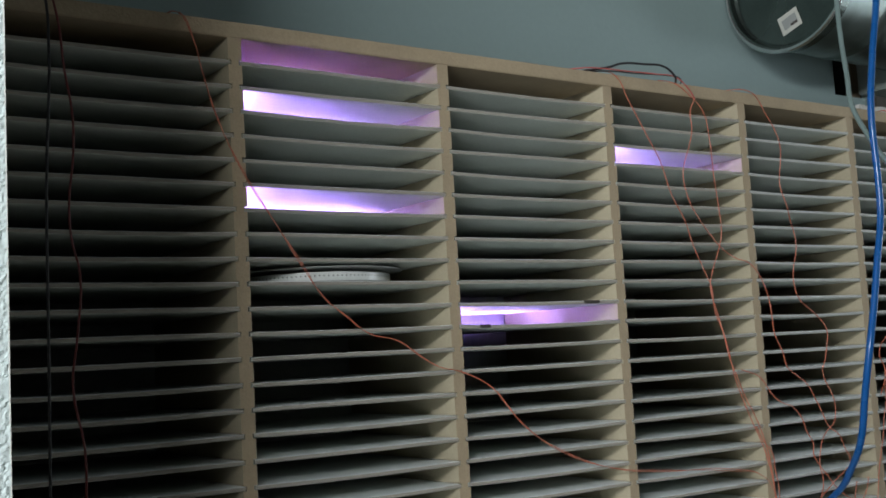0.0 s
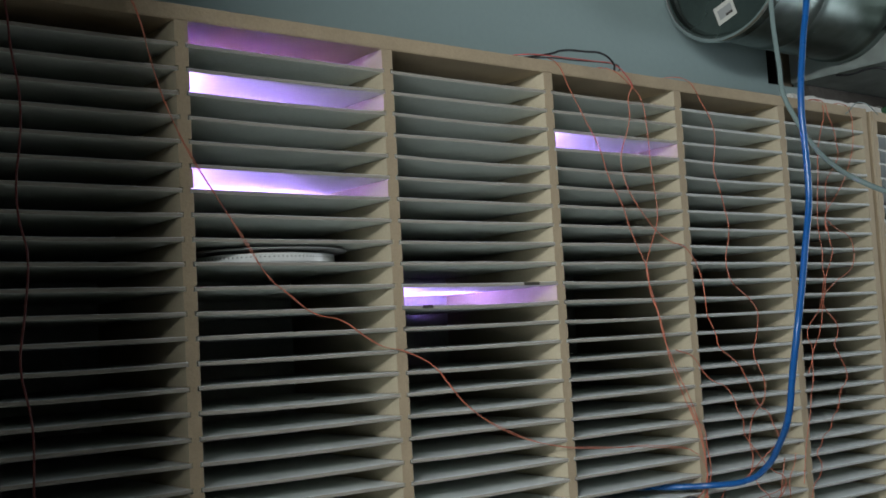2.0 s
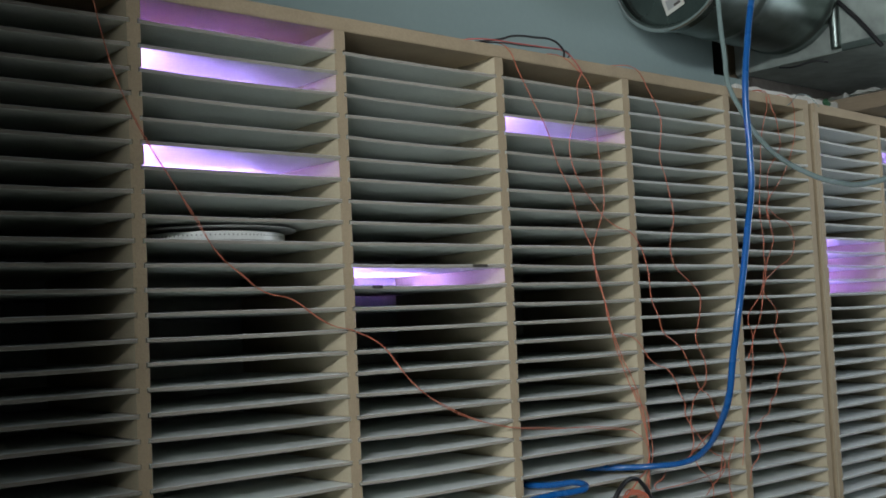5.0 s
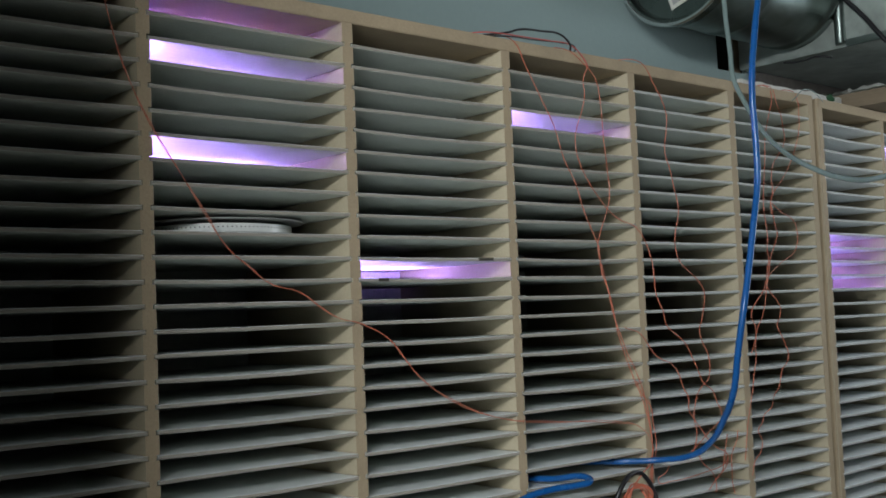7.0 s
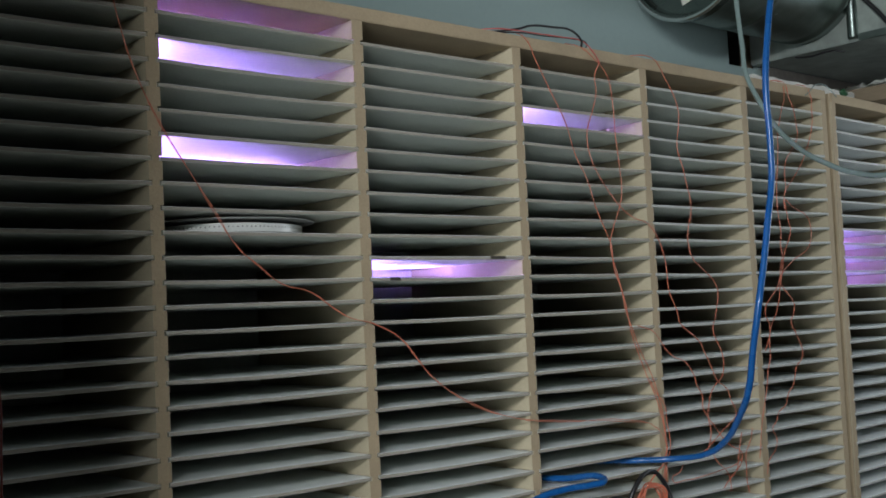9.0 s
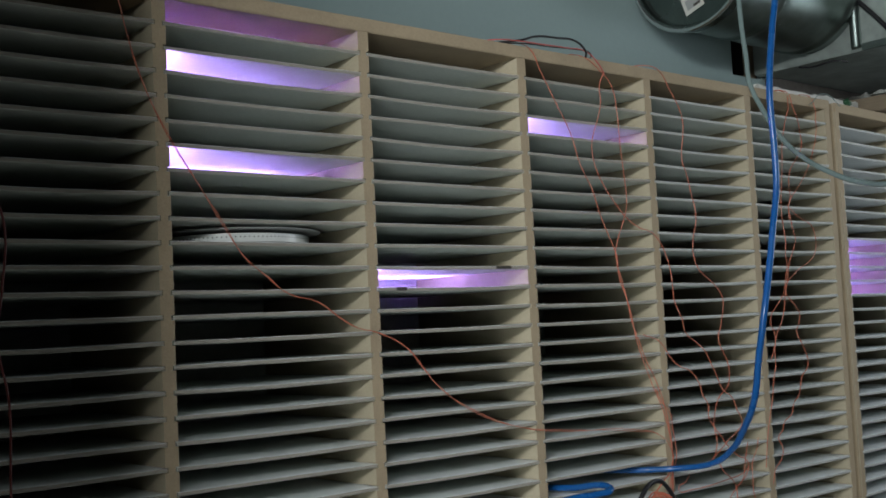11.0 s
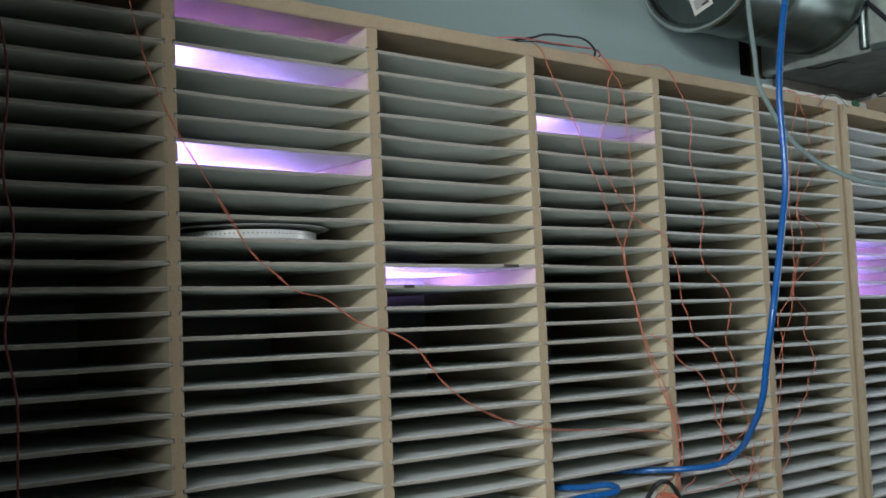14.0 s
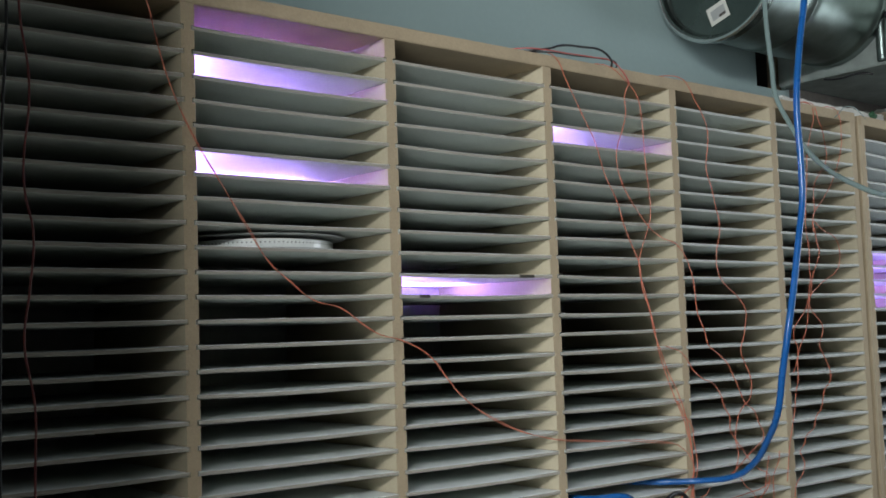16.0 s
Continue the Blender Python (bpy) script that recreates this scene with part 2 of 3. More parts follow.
bmesh.ops.scale(knot, vec=(1, 0.25, 1.3), verts=knot.verts)
bmesh.ops.translate(knot, vec=(-0.4275, PY + 0.001, 1.681), verts=knot.verts)
part("knot", knot, INK, stud, "small dark knot", True)


def lettering(text, x, z, size):
    cu = bpy.data.curves.new("stamp", 'FONT')
    cu.body, cu.size, cu.extrude, cu.space_character = text, size, 0.0001, 1.0
    cu.materials.append(STAMP)
    ob = new("stamp", cu)
    # the line runs downwards, its letters' heads to the right
    ob.matrix_world = Matrix.Translation((x, PY + 0.0007, z)) @ Euler((radians(90), 0, 0)).to_matrix().to_4x4() @ Matrix.Rotation(radians(-90), 4, 'Z')
    ob.parent = stud
    return tagged(ob, "dark stamped grade mark")


lettering("SELECT", -0.435, 1.437, 0.0273)
lettering("SELECT", -0.468, 1.436, 0.0273)

# ---- slotted shelving ----
PITCH, TOP, DEPTH, ROWS = 0.0315, 1.9, 0.288, 57
POST, DADO, THICK = 0.019, 0.0045, 0.0056


def divider(bm, x0, x1, left, right):
    """An upright board with a row of slots cut into one or both sides: one outline, given depth."""
    cuts = []
    for n in range(ROWS, 0, -1):
        z = TOP - n * PITCH
        cuts.append((z - 0.0034, z + 0.0034))
    outline = [(x0, 0.0), (x1, 0.0)]
    if right:
        for a, b in cuts:
            outline += [(x1, a), (x1 - DADO, a), (x1 - DADO, b), (x1, b)]
    outline += [(x1, TOP), (x0, TOP)]
    if left:
        for a, b in reversed(cuts):
            outline += [(x0, b), (x0 + DADO, b), (x0 + DADO, a), (x0, a)]
    front = [bm.verts.new((x, 0.0, z)) for x, z in outline]
    back = [bm.verts.new((x, DEPTH, z)) for x, z in outline]
    bm.faces.new(front)
    bm.faces.new(back[::-1])
    bm.faces.ensure_lookup_table()
    bm.faces[-2].material_index = 1
    for i in range(len(outline)):
        j = (i + 1) % len(outline)
        bm.faces.new((front[j], front[i], back[i], back[j]))
    bmesh.ops.recalc_face_normals(bm, faces=list(bm.faces))
    return bm


def shelf_mesh(width, sag, lean):
    """A thin board, a little bowed along its front."""
    bm = bmesh.new()
    n = 6
    rows = []
    for i in range(n + 1):
        u = i / n
        d = -sag * 4 * u * (1 - u) + lean * (u - 0.5)
        x = -DADO + 0.0028 + (width + 2 * DADO - 0.0034) * u
        rows.append([bm.verts.new((x, y, z + (d if y < 0.1 else d * 0.4))) for y, z in ((0.001, -THICK / 2 + 0.0006), (0.0004, -THICK / 2 + 0.0014), (0.0004, THICK / 2 - 0.0014), (0.001, THICK / 2 - 0.0006), (0.0022, THICK / 2), (DEPTH - 0.006, THICK / 2), (DEPTH - 0.006, -THICK / 2), (0.0022, -THICK / 2))])
    for a, b in zip(rows, rows[1:]):
        for i in range(8):
            j = (i + 1) % 8
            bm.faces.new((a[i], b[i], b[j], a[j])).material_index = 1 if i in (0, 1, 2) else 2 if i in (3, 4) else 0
    bm.faces.new(rows[0])
    bm.faces.new(rows[-1][::-1])
    bmesh.ops.recalc_face_normals(bm, faces=list(bm.faces))
    return bm


def shelf_unit(label, edges, m, board, pale, picked=31):
    """edges: left and right of each opening, in order; pale: openings whose boards have pale edges. The unit stands on the floor."""
    unit = thing("shelving_unit", label, "shelving", "slotted shelving units")
    x0, x1 = edges[0][0] - POST, edges[-1][1] + POST
    part("top_board", box(x0, x1, -0.0015, DEPTH, TOP, TOP + 0.021, 0.0012), RAW, unit)
    part("back_panel", box(x0 + 0.001, x1 - 0.001, DEPTH + 0.0005, DEPTH + 0.006, 0.0, TOP + 0.02), BACK, unit, "thin hardboard back panel")
    lefts = [x0] + [e[1] for e in edges]
    rights = [e[0] for e in edges] + [x1]
    for i, (a, b) in enumerate(zip(lefts, rights)):
        part("upright", divider(bmesh.new(), a, b, i > 0, i < len(edges)), MDF, unit).data.materials.append(RAW)
    for k, (a, b) in enumerate(edges):
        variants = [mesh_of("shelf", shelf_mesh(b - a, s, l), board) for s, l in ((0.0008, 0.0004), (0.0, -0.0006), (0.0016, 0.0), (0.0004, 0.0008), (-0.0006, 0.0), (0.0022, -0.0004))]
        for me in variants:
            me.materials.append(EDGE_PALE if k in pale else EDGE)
            me.materials.append(LIT_FACE)
        rest = bmesh.new()
        for n in range(1, ROWS + 1):
            z = TOP - n * PITCH
            if n <= picked:  # the rows near eye height
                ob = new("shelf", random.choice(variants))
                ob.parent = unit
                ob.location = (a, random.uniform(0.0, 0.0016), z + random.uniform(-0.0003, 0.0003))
            else:
                boxes(rest, (a - DADO + 0.0006, b + DADO - 0.0006, 0.001, DEPTH - 0.006, z - THICK / 2, z + THICK / 2))
        tagged(part("lower_shelves", rest, LIT_FACE, unit), kind="stuff")
    unit.matrix_world = m
    return unit


MAIN = [(0.324 * k, 0.324 * k + 0.305) for k in range(-1, 3)] + [(0.972, 1.268), (1.289, 1.570)]
main_unit = shelf_unit("tall tan particle-board shelving with many thin slotted shelves", MAIN, pose(0, 0, 0), HARD, (4, 5))
SIDE_TURN = pose(1.616, 0.007, 0.0, 0, 0, 3)
SIDE = [(0.028, 0.319), (0.338, 0.629)]
side_unit = shelf_unit("narrower slotted shelving unit standing beside the large one", SIDE, SIDE_TURN, HARD_WHITE, (0, 1))

part("filler_strip", box(0.0, 0.0086, 0.001, 0.06, 0.0, TOP + 0.019, 0.001), RAW, side_unit, "narrow filler strip beside the first upright")

# scorched spots on two shelf edges
for x0, x1, n in ((0.560, 0.592, 11), (0.357, 0.376, 12)):
    part("scorch_mark", box(x0, x1, -0.0006, 0.006, TOP - n * PITCH - 0.0025, TOP - n * PITCH + 0.0022, 0.0006), SCORCH, main_unit, "dark scorched spot on a shelf edge")


# ---- shop light over the aisle, behind the viewer ----
fixture = thing("shop_light", "long fluorescent shop light with a white reflector", "ceiling light", at=LAMP)
aim = Vector((0.8, 0.0, 1.45)) - Vector(LAMP)
reflector = boxes(bmesh.new(), (-0.65, 0.65, -0.09, 0.09, 0.03, 0.07), (-0.65, 0.65, -0.12, -0.09, -0.01, 0.05), (-0.65, 0.65, 0.09, 0.12, -0.01, 0.05))
bmesh.ops.rotate(reflector, verts=reflector.verts, matrix=aim.to_track_quat('-Z', 'Y').to_matrix())
part("reflector", reflector, WHITE, fixture)
for dx in (-0.45, 0.45):
    cable("hanging_wire", [(dx, 0.0, 0.04), (dx, 0.0, 0.6), (dx, 0.0, CEILING - LAMP[2])], 0.0015, BLACK, parent=fixture)

# ---- lit LED strips inside some slots ----
def led_strip(bay, n, run=VIOLET, end=VIOLET_END, m=None):
    """Tape lying across the shelf of slot n of a bay, its end turned up along the slot's side."""
    ob = thing("led_strip", "violet glowing LED strip fixed inside a shelf slot", "LED strip", "lit LED strips")
    low = -PITCH / 2 + THICK / 2 + 0.0006
    part("strip_backing", box(0.006, 0.284, 0.195, 0.205, low, low + 0.0008), WHITE, ob)
    part("diodes", box(0.008, 0.282, 0.1965, 0.2035, low + 0.001, low + 0.002), run, ob, "glowing violet diodes")
    if end:
        part("strip_backing", box(0.0002, 0.0012, 0.006, 0.190, -0.006, 0.006), WHITE, ob)
        part("diodes", box(0.0013, 0.0026, 0.008, 0.188, -0.003, 0.003), end, ob, "glowing violet diodes")
    ob.matrix_world = (m or Matrix()) @ Matrix.Translation((bay[0], 0, TOP - (n + 0.5) * PITCH))
    return ob


for k, n in ((1, 2), (1, 6), (2, 11), (3, 3)):
    led_strip(MAIN[k], n)
led_strip(MAIN[1], 0, VIOLET_DIM, None)
for n in (9, 10, 11, 12):
    led_strip(SIDE[0], n, VIOLET_SIDE, VIOLET_SIDE, SIDE_TURN)
led_strip(SIDE[1], 2, VIOLET_SIDE, VIOLET_SIDE, SIDE_TURN)

# ---- reel of LED tape lying in a slot ----
reel = thing("tape_reel", "white reel of dotted LED tape lying in a slot", "reel", at=(0.157, 0.122, TOP - 10 * PITCH + THICK / 2))
part("lower_flange", lathe([(0, 0.0), (0.118, 0.0), (0.118, 0.0016), (0, 0.0016)], 'z'), FLANGE, reel, "", True)
roll = part("tape_roll", lathe([(0, 0.002), (0.108, 0.002), (0.1086, 0.003), (0.1086, 0.0135), (0.108, 0.0145), (0, 0.0145)], 'z', 96), TAPE, reel, "wound white tape")
dots = bmesh.new()
for i in range(110):
    a = 2 * math.pi * i / 110
    c, s = math.cos(a), math.sin(a)
    q = [dots.verts.new((0.1089 * c - s * u, 0.1089 * s + c * u, z)) for u, z in ((-0.0008, 0.0085), (0.0008, 0.0085), (0.0008, 0.0103), (-0.0008, 0.0103))]
    dots.faces.new(q)
part("tape_dots", dots, DOT, roll, "row of small dark dots")
part("upper_flange", lathe([(0, 0.0190), (0.125, 0.0190), (0.1262, 0.0197), (0.125, 0.0207), (0, 0.0207)], 'z'), FLANGE, reel, "thin grey flange", True)

# ---- round duct with its end cap, and the plenum that it joins ----
PLX, PLZ = 1.80, 2.066
DX, DY, DZ, DR = 1.33, 0.16, 2.24, 0.151
duct = thing("round_duct", "galvanized steel round duct with a capped end", "air duct", at=(DX, DY, DZ))
bm = lathe([(DR, 0.012 + 0.02 * i) for i in range(1, 8)] + [(DR, 0.18), (DR + 0.003, 0.183), (DR + 0.003, 0.189), (DR, 0.192)] + [(DR, 0.192 + 0.02 * i) for i in range(1, 12)]
           + [(DR, 0.43), (DR + 0.004, 0.433), (DR + 0.004, 0.445), (DR, 0.448), (DR, PLX - DX + 0.02)], 'x', 96)
for v in bm.verts:  # dents and oil-canning of the thin steel
    d = 0.0022 * noise.noise((v.co.x * 9, v.co.y * 12, v.co.z * 12)) + 0.0008 * noise.noise((v.co.x * 40, v.co.y * 34, v.co.z * 34))
    v.co.y, v.co.z = v.co.y * (1 + d / DR), v.co.z * (1 + d / DR)
part("pipe", bm, GALV, duct, "", True)
for k in range(3):
    a = radians(200 + 40 * k)
    part("screw", lathe([(0, -0.002), (0.004, -0.0015), (0.004, 0.0), (0, 0.0005)], 'z', 10), GALV, duct, "sheet-metal screw head").location = (0.10 + 0.12 * k, DR * math.cos(a), DR * math.sin(a) - 0.001)
part("cap_rim", lathe([(DR + 0.0045 + 0.0052 * math.cos(2 * math.pi * i / 10), 0.001 + 0.0052 * math.sin(2 * math.pi * i / 10)) for i in range(11)], 'x', 96), GLINT, duct, "rolled rim, brightened for its glint", True)
part("end_cap", lathe([(0, 0.016), (DR - 0.012, 0.016), (DR - 0.007, 0.012), (DR - 0.004, 0.0), (DR + 0.005, -0.001), (DR + 0.006, 0.004), (DR + 0.006, 0.03), (DR + 0.001, 0.034)], 'x', 96), CAP, duct, "recessed end cap, darkened for its reflections")
tag = thing("paper_tag", "white barcode label stuck on the duct cap", "label")
part("sheet", box(-0.0006, 0, -0.026, 0.026, -0.021, 0.021, 0.0002), LABEL, tag)
part("printed_panel", box(-0.0009, -0.0007, -0.019, 0.018, -0.012, 0.011), FLANGE, tag, "grey printed panel")
part("printed_bar", box(-0.0013, -0.0010, -0.018, 0.000, -0.012, -0.006), INK, tag, "dark illegible line")
tag.matrix_world = pose(DX + 0.0155, 0.166, 2.148, -18, 0, 0)
plenum = thing("rectangular_duct", "galvanized rectangular duct with folded seams", "air duct")
part("body", box(PLX, PLX + 0.55, -1.2, WALL - 0.002, PLZ, PLZ + 0.45, 0.003), SHEET, plenum)
part("back_flange", box(1.842, PLX + 0.75, WALL - 0.022, WALL - 0.004, 1.86, PLZ - 0.001, 0.002), STAIN, plenum, "stained sheet-steel flange against the wall")
part("seam", box(PLX - 0.013, PLX - 0.001, -1.2, 0.02, PLZ - 0.003, PLZ + 0.014, 0.002), GALV, plenum, "folded bottom seam")
part("corner_seam", lathe([(0, 0), (0.011, 0), (0.0125, 0.004), (0.0125, 0.42), (0, 0.42)], 'z', 20), GALV, plenum, "bright rounded vertical cleat", True).location = (PLX - 0.006, 0.036, PLZ + 0.006)
cable("hanger", [(PLX - 0.012, -0.080, PLZ - 0.012), (PLX - 0.014, -0.067, PLZ + 0.006), (PLX - 0.011, -0.033, 2.118), (PLX - 0.010, 0.02, 2.18), (PLX - 0.009, 0.06, 2.225)], 0.0055, BLACK, "black hanger strap", parent=plenum)
cable("wire_hook", [(PLX + 0.01, 0.20, PLZ - 0.003), (PLX + 0.015, 0.17, PLZ - 0.008), (PLX + 0.02, 0.10, PLZ - 0.006), (PLX + 0.03, 0.08, PLZ - 0.012)], 0.0022, BLACK, "thin black hook", parent=plenum)

# ---- boards on top of the side unit ----
for i, (x, y0, y1) in enumerate(((1.83, -0.10, 0.17), (1.845, -0.09, 0.16))):
    ob = part("board", box(x, x + 0.14, y0, y1, TOP + 0.0237 + 0.0195 * i, TOP + 0.0237 + 0.0195 * i + 0.019, 0.0012), LUMBER)
    tagged(ob, "short brown board stacked on the shelving", "board", "stacked boards")


def plastic_sheet(x0, x1, y0, y1, z, rise, label):
    """A crumpled sheet of plastic."""
    sheet = bmesh.new()
    n, m = max(8, int((x1 - x0) / 0.012)), max(8, int((y1 - y0) / 0.012))
    grid = [[sheet.verts.new((x0 + (x1 - x0) * i / n + 0.004 * noise.noise((i, j, 2.0)), y0 + (y1 - y0) * j / m, z + rise * abs(noise.noise((i * 0.31, j * 0.37, 5.0))) + 0.5 * rise * noise.noise((i * 0.8, j * 0.7, 1.0)) ** 2)) for j in range(m + 1)] for i in range(n + 1)]
    for i in range(n):
        for j in range(m):
            sheet.faces.new((grid[i][j], grid[i + 1][j], grid[i + 1][j + 1], grid[i][j + 1]))
    bmesh.ops.solidify(sheet, geom=list(sheet.faces), thickness=0.002)
    low = min(v.co.z for v in sheet.verts)
    bmesh.ops.translate(sheet, vec=(0, 0, z - low), verts=sheet.verts)
    return tagged(part("plastic_sheet", sheet, WHITE), label, "plastic sheet", "plastic sheets")


plastic_sheet(1.842, 1.99, -0.10, 0.17, TOP + 0.0630, 0.022, "crumpled white plastic sheet lying on the boards")
# strip added for the bright band above the shelving's top
bm = box(1.40, 1.82, 0.055, 0.125, TOP + 0.0215, TOP + 0.050, 0.004)
bmesh.ops.subdivide_edges(bm, edges=[e for e in bm.edges if abs(e.verts[0].co.x - e.verts[1].co.x) > 0.3], cuts=24)
for v in bm.verts:
    if v.co.z > TOP + 0.045:
        v.co.z += 0.006 * noise.noise((v.co.x * 30, v.co.y * 20, 4.0))
    v.co.y += 0.004 * noise.noise((v.co.x * 22, 1.0, 7.0))
tagged(part("white_strip", bm, PAPER), "uneven white strip added along the shelving's top", "foam strip")
clip = bmesh.new()
bmesh.ops.create_icosphere(clip, subdivisions=2, radius=0.012)
for v in clip.verts:
    v.co *= 0.75 + 0.5 * noise.noise(v.co * 90)
bmesh.ops.translate(clip, vec=(1.705, 0.02, TOP + 0.0215 + 0.010), verts=clip.verts)
tagged(part("connector", clip, GREEN), "small green wire connector on the shelving", "connector")

# ---- blue tube, grey tube ----
cable("blue_tube", [(1.04, -0.28, CEILING), (0.985, -0.28, 2.12), (0.964, -0.28, 1.996), (0.943, -0.28, 1.917), (0.925, -0.28, 1.82), (0.927, -0.28, 1.72), (0.925, -0.28, 1.665), (0.906, -0.28, 1.592), (0.886, -0.28, 1.52),
      (0.866, -0.278, 1.449), (0.873, -0.26, 1.388), (0.884, -0.24, 1.325), (0.910, -0.2, 1.276), (0.938, -0.15, 1.232), (0.950, -0.1, 1.206), (0.935, -0.04, 1.196), (0.897, 0.01, 1.194), (0.86, 0.09, 1.192), (0.79, 0.17, 1.191),
      (0.715, 0.17, 1.19), (0.69, 0.09, 1.188), (0.705, 0.0, 1.188), (0.722, -0.055, 1.194), (0.715, -0.075, 1.189), (0.69, -0.068, 1.185), (0.657, -0.05, 1.182), (0.6, -0.035, 1.172), (0.5, -0.03, 1.13), (0.45, -0.03, 0.9), (0.45, -0.06, 0.2), (0.5, -0.2, 0.007)],
      0.0054, BLUE, "bright blue plastic tube hanging from above into a slot", "tube", res=8)
cable("grey_tube", [(1.275, 0.005, CEILING), (1.275, 0.002, 2.3), (1.273, 0.0, 2.121), (1.261, -0.01, 2.047), (1.24, -0.03, 1.971), (1.217, -0.05, 1.909), (1.208, -0.08, 1.852), (1.197, -0.12, 1.794), (1.170, -0.18, 1.743), (1.141, -0.25, 1.703), (1.113, -0.32, 1.675),
      (1.06, -0.42, 1.66), (1.0, -0.6, 1.7), (1.0, -0.8, 1.9), (1.0, -0.9, 2.3), (1.0, -0.9, CEILING)], 0.0048, GREY, "translucent grey-green tube sagging in front of the shelving", "tube", res=8)


# ---- thin wires over the front of the shelving ----
def wire(pts, material=ORANGE, label="thin orange wire hanging over the shelf fronts", y=-0.005, r=0.001, twin=False, group="loose wires"):
    pp = [(x, y + random.uniform(-0.004, 0.0), z) for x, z in pts]
    if pp[0][2] > TOP + 0.012:
        pp = [(pp[0][0] - 0.02, 0.06, TOP + 0.0255), (pp[0][0] - 0.006, 0.006, TOP + 0.0258)] + pp[1:]
    cable("wire", pp, r, material, label, "wire", group, wob=0.0012)
    if twin:
        qq = [(p[0] + 0.0016 * math.sin(2.1 * i), p[1] - 0.002, p[2] + 0.0014 * math.cos(2.1 * i)) for i, p in enumerate(pp)]
        cable("wire", qq, r, material, label, "wire", group, wob=0.0012)


wire([(-0.075, 1.93), (-0.068, 1.891), (-0.058, 1.849), (-0.04, 1.794), (-0.007, 1.726), (0.036, 1.66), (0.068, 1.61), (0.1, 1.567), (0.13, 1.541), (0.165, 1.518), (0.21, 1.506), (0.248, 1.482), (0.276, 1.468), (0.316, 1.459), (0.367, 1.433),
      (0.392, 1.405), (0.418, 1.379), (0.49, 1.332), (0.584, 1.299), (0.7, 1.283), (0.855, 1.268), (0.938, 1.248), (0.962, 1.213), (0.957, 1.193), (0.95, 1.1)], twin=True, r=0.00065)
wire([(0.645, 1.93), (0.652, 1.917), (0.676, 1.882), (0.714, 1.824), (0.739, 1.783), (0.763, 1.727), (0.789, 1.685), (0.808, 1.642), (0.827, 1.603), (0.84, 1.574), (0.848, 1.534), (0.86, 1.495), (0.869, 1.456), (0.885, 1.426), (0.902, 1.385),
      (0.923, 1.355), (0.947, 1.303), (0.959, 1.253), (0.962, 1.213), (0.955, 1.15)])
wire([(0.791, 1.93), (0.833, 1.897), (0.854, 1.874), (0.866, 1.835), (0.869, 1.764), (0.876, 1.714), (0.877, 1.664), (0.87, 1.639), (0.847, 1.603), (0.837, 1.574), (0.851, 1.525), (0.87, 1.465), (0.882, 1.426), (0.91, 1.36), (0.95, 1.28), (0.966, 1.21)])
wire([(0.836, 1.896), (0.825, 1.873), (0.823, 1.843), (0.813, 1.812), (0.800, 1.783), (0.794, 1.761), (0.800, 1.722), (0.822, 1.688), (0.850, 1.663), (0.876, 1.641), (0.908, 1.624), (0.944, 1.615), (0.966, 1.597), (0.976, 1.579), (0.990, 1.551), (0.991, 1.525), (0.998, 1.489), (1.011, 1.457), (1.024, 1.431), (1.053, 1.411), (1.073, 1.396), (1.092, 1.371), (1.111, 1.345), (1.124, 1.321), (1.153, 1.301), (1.165, 1.281), (1.179, 1.251), (1.164, 1.237), (1.130, 1.223), (1.096, 1.201), (1.071, 1.189)])
wire([(0.963, 1.923), (0.982, 1.920), (1.002, 1.908), (1.019, 1.889), (1.038, 1.861), (1.051, 1.828), (1.053, 1.801), (1.046, 1.758), (1.056, 1.721), (1.067, 1.690), (1.073, 1.665), (1.073, 1.642), (1.060, 1.599), (1.061, 1.572), (1.068, 1.551), (1.094, 1.535), (1.121, 1.519), (1.140, 1.495), (1.140, 1.465), (1.129, 1.438), (1.120, 1.417), (1.128, 1.396), (1.142, 1.373), (1.148, 1.346), (1.141, 1.325), (1.118, 1.311), (1.104, 1.296), (1.095, 1.276), (1.091, 1.255), (1.094, 1.229), (1.093, 1.208), (1.078, 1.193)])
wire([(0.900, 1.433), (0.915, 1.429), (0.938, 1.422), (0.961, 1.405), (0.975, 1.387), (0.998, 1.370), (1.031, 1.360), (1.054, 1.336), (1.062, 1.315), (1.076, 1.295), (1.077, 1.272), (1.092, 1.252), (1.108, 1.233), (1.126, 1.215), (1.160, 1.190), (1.184, 1.179), (1.188, 1.166), (1.178, 1.151), (1.154, 1.136), (1.125, 1.116)])
wire([(1.093, 1.191), (1.101, 1.182), (1.107, 1.170), (1.132, 1.151), (1.148, 1.128), (1.147, 1.107)])
wire([(1.192, 1.214), (1.188, 1.198), (1.182, 1.177), (1.177, 1.162), (1.168, 1.147), (1.146, 1.133)])
wire([(1.010, 1.174), (0.994, 1.164), (0.973, 1.154), (1.011, 1.147), (1.056, 1.146), (1.123, 1.151), (1.171, 1.157), (1.194, 1.168)])
wire([(1.226, 1.220), (1.224, 1.200), (1.204, 1.173), (1.200, 1.149), (1.204, 1.119), (1.209, 1.097)])
wire([(1.427, 1.921), (1.418, 1.891), (1.406, 1.866), (1.382, 1.804), (1.380, 1.769), (1.370, 1.698), (1.362, 1.662), (1.368, 1.642), (1.370, 1.604), (1.369, 1.575), (1.373, 1.558), (1.366, 1.535), (1.357, 1.512), (1.340, 1.489), (1.318, 1.472), (1.302, 1.456), (1.299, 1.439), (1.310, 1.419), (1.308, 1.399), (1.302, 1.382), (1.291, 1.366)])
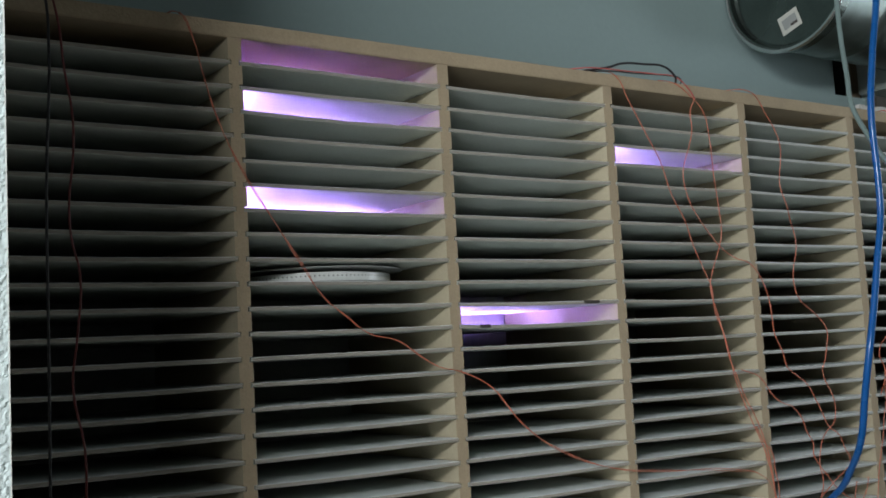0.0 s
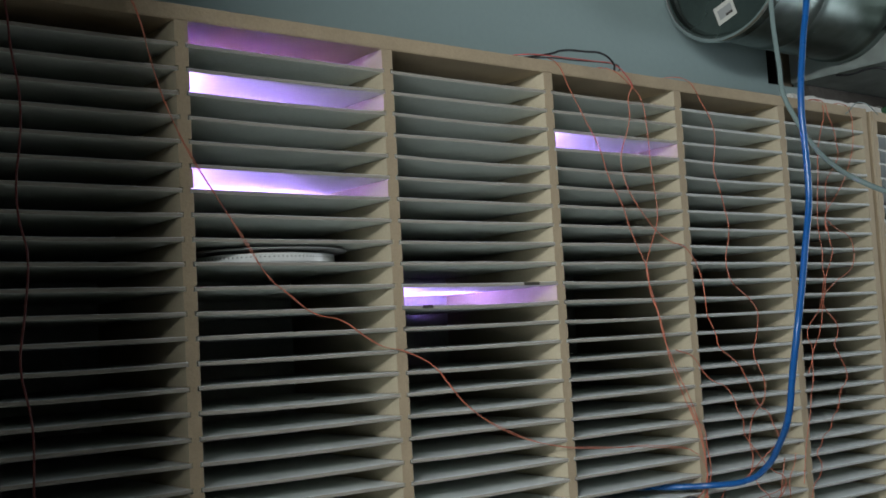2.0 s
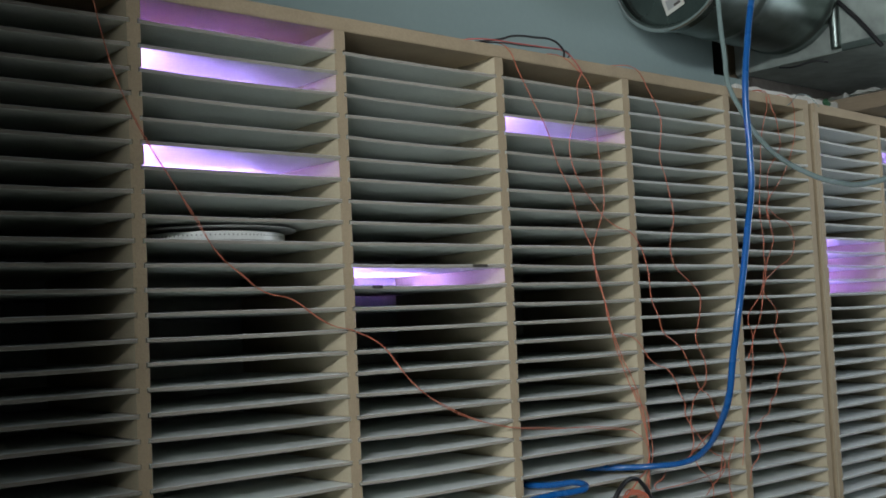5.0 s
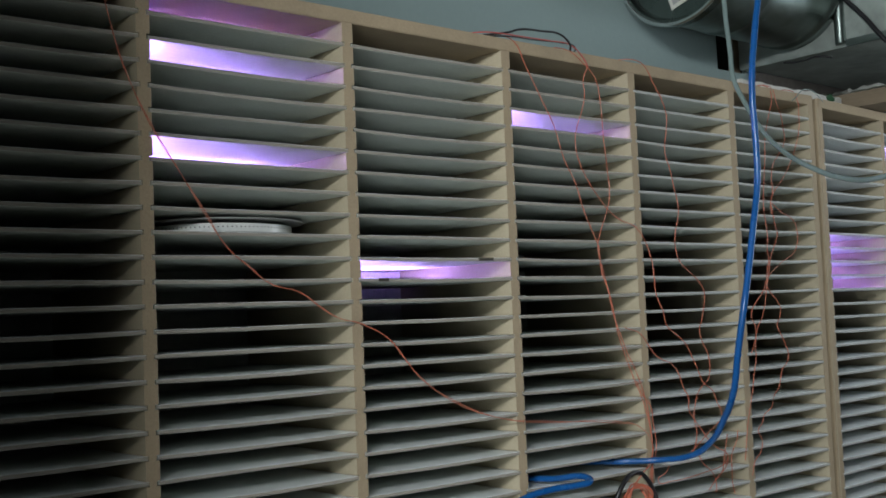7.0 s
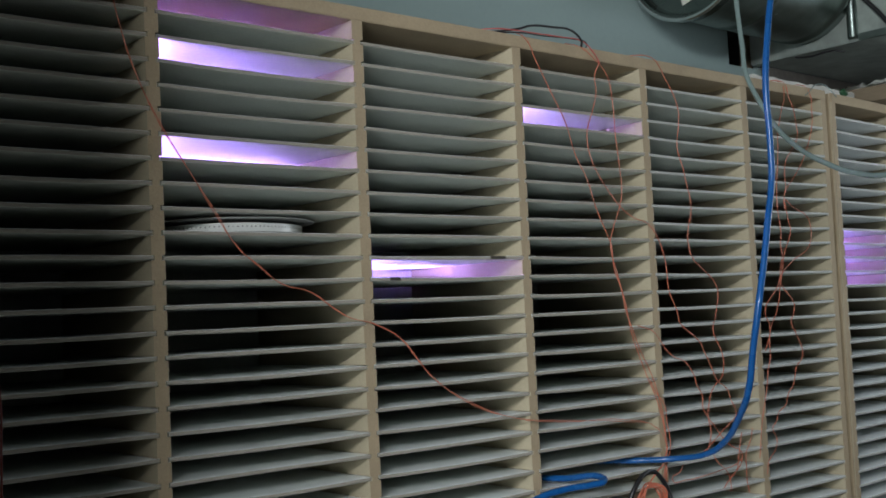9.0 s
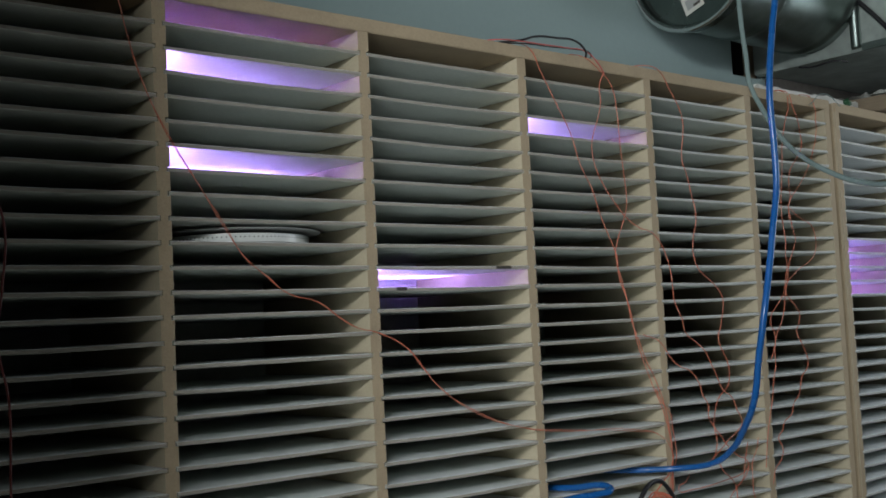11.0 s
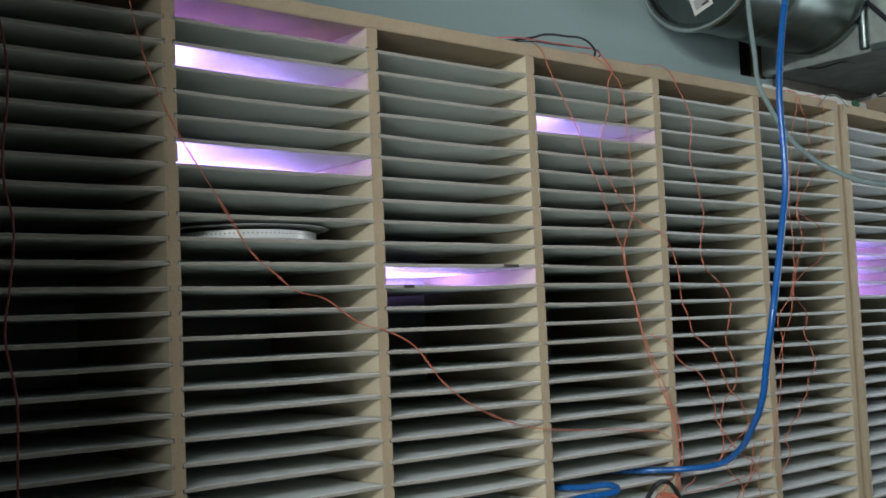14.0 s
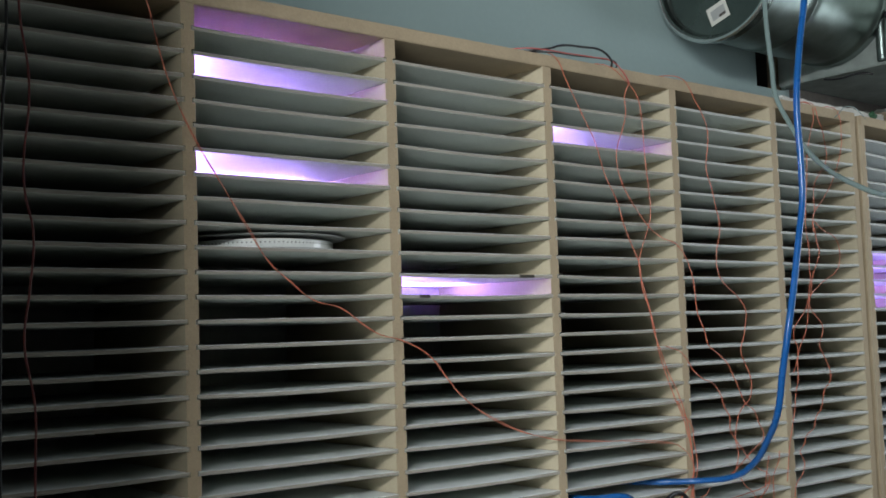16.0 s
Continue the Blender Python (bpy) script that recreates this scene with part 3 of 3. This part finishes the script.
wire([(1.438, 1.920), (1.434, 1.886), (1.443, 1.869), (1.454, 1.840), (1.455, 1.810), (1.430, 1.778), (1.406, 1.753), (1.396, 1.722), (1.400, 1.699), (1.388, 1.675), (1.399, 1.654), (1.404, 1.629), (1.406, 1.611), (1.395, 1.587), (1.375, 1.560), (1.365, 1.523), (1.360, 1.500), (1.348, 1.466), (1.333, 1.438), (1.314, 1.416), (1.303, 1.388), (1.303, 1.354), (1.296, 1.326), (1.284, 1.294), (1.268, 1.234), (1.250, 1.159)])
wire([(1.523, 1.916), (1.521, 1.901), (1.520, 1.870), (1.514, 1.845), (1.498, 1.801), (1.466, 1.756), (1.429, 1.718), (1.406, 1.697), (1.392, 1.673), (1.392, 1.652)])
wire([(1.394, 1.673), (1.422, 1.656), (1.470, 1.639), (1.485, 1.618), (1.486, 1.594), (1.466, 1.570), (1.420, 1.549), (1.387, 1.535), (1.367, 1.523), (1.361, 1.506), (1.371, 1.488), (1.390, 1.471), (1.402, 1.453), (1.398, 1.436), (1.392, 1.419), (1.398, 1.401), (1.415, 1.381), (1.423, 1.359), (1.417, 1.342), (1.398, 1.326), (1.387, 1.304), (1.379, 1.290), (1.363, 1.277), (1.350, 1.255), (1.326, 1.240), (1.314, 1.224), (1.299, 1.211), (1.311, 1.191), (1.302, 1.170), (1.282, 1.150), (1.270, 1.124)])
wire([(0.926, 1.334), (0.944, 1.309), (0.963, 1.285), (0.968, 1.259), (0.974, 1.235), (0.974, 1.210), (0.964, 1.191), (0.954, 1.172), (0.947, 1.143)])
# wires arching over the top board
cable("wire", [(0.58, 0.05, TOP + 0.026), (0.615, 0.0, TOP + 0.0255), (0.640, -0.01, 1.93), (0.661, -0.012, 1.937), (0.716, -0.012, 1.942), (0.765, -0.012, 1.942), (0.786, -0.012, 1.929), (0.80, 0.0, 1.9245), (0.83, 0.03, 1.924)], 0.0024, BLACK,
      "thick black wire arching over the shelving's top", "wire", "loose wires")
cable("wire", [(0.56, 0.04, TOP + 0.026), (0.59, -0.002, 1.925), (0.621, -0.008, 1.926), (0.674, -0.009, 1.927), (0.743, -0.009, 1.929), (0.793, -0.009, 1.928), (0.821, -0.009, 1.911), (0.835, -0.008, 1.896)], 0.0013, PINK,
      "pinkish red wire running along the shelving's top", "wire", "loose wires")
cable("wire", [(-0.268, -0.02, TOP + 0.026), (-0.27, -0.08, 1.90), (-0.271, -0.1, 1.855), (-0.276, -0.1, 1.678), (-0.277, -0.1, 1.501), (-0.278, -0.1, 1.345), (-0.275, -0.1, 0.9), (-0.27, -0.1, 0.004)], 0.0021, BLACK, "black wire hanging in the shade", "wire", "loose wires")
cable("wire", [(-0.262, -0.01, TOP + 0.026), (-0.262, -0.07, 1.905), (-0.26, -0.1, 1.857), (-0.255, -0.1, 1.808), (-0.248, -0.1, 1.766), (-0.247, -0.1, 1.723), (-0.253, -0.1, 1.661), (-0.251, -0.1, 1.625), (-0.243, -0.1, 1.589), (-0.247, -0.1, 1.523),
      (-0.253, -0.1, 1.47), (-0.242, -0.1, 1.405), (-0.242, -0.1, 1.335), (-0.245, -0.1, 0.9), (-0.24, -0.1, 0.004)], 0.0017, DARKRED, "dark red wire hanging in the shade", "wire", "loose wires")

cable("wire", [(0.60, 0.03, TOP + 0.024), (0.625, -0.004, 1.923), (0.70, -0.007, 1.926), (0.77, -0.007, 1.930), (0.80, -0.008, 1.929), (0.815, 0.002, 1.924), (0.83, 0.04, 1.924)], 0.0014, BLACK,
      "thin dark wire lying along the shelving's top", "wire", "loose wires")

cable("wire", [(1.498, -0.006, 1.901), (1.515, -0.006, 1.910), (1.537, -0.006, 1.926), (1.561, -0.006, 1.932), (1.586, -0.006, 1.930), (1.606, -0.006, 1.921), (1.626, -0.006, 1.910)], 0.0012, GREY, "thin grey wire arching over the shelving's top", "wire", "loose wires")

# ---- coil of wire held by a black loop ----
coil = thing("wire_coil", "coil of orange wire inside a black rubber loop", "wire coil", at=(0.868, -0.04, 1.128))
ring = [(0.056 * math.sin(a), 0.006 * math.sin(2 * a), 0.054 * math.cos(a)) for a in [2 * math.pi * i / 16 for i in range(17)]]
cable("loop", ring, 0.0042, BLACK, "thick black rubber loop", parent=coil)
for i in range(9):
    r = 0.030 + 0.0018 * (i % 5)
    o = random.uniform(0, 6)
    cable("winding", [(r * math.sin(a + o) + 0.004 * math.sin(i), 0.004 * math.sin(3 * a + i) - 0.003 * (i % 3), r * 0.95 * math.cos(a + o)) for a in [2 * math.pi * j / 12 for j in range(13)]], 0.0012, ORANGE, parent=coil)
cable("tail", [(0.0, 0.0, 0.034), (0.03, 0.005, 0.05), (0.07, 0.02, 0.062), (0.09, 0.028, 0.085)], 0.0013, ORANGE, parent=coil)
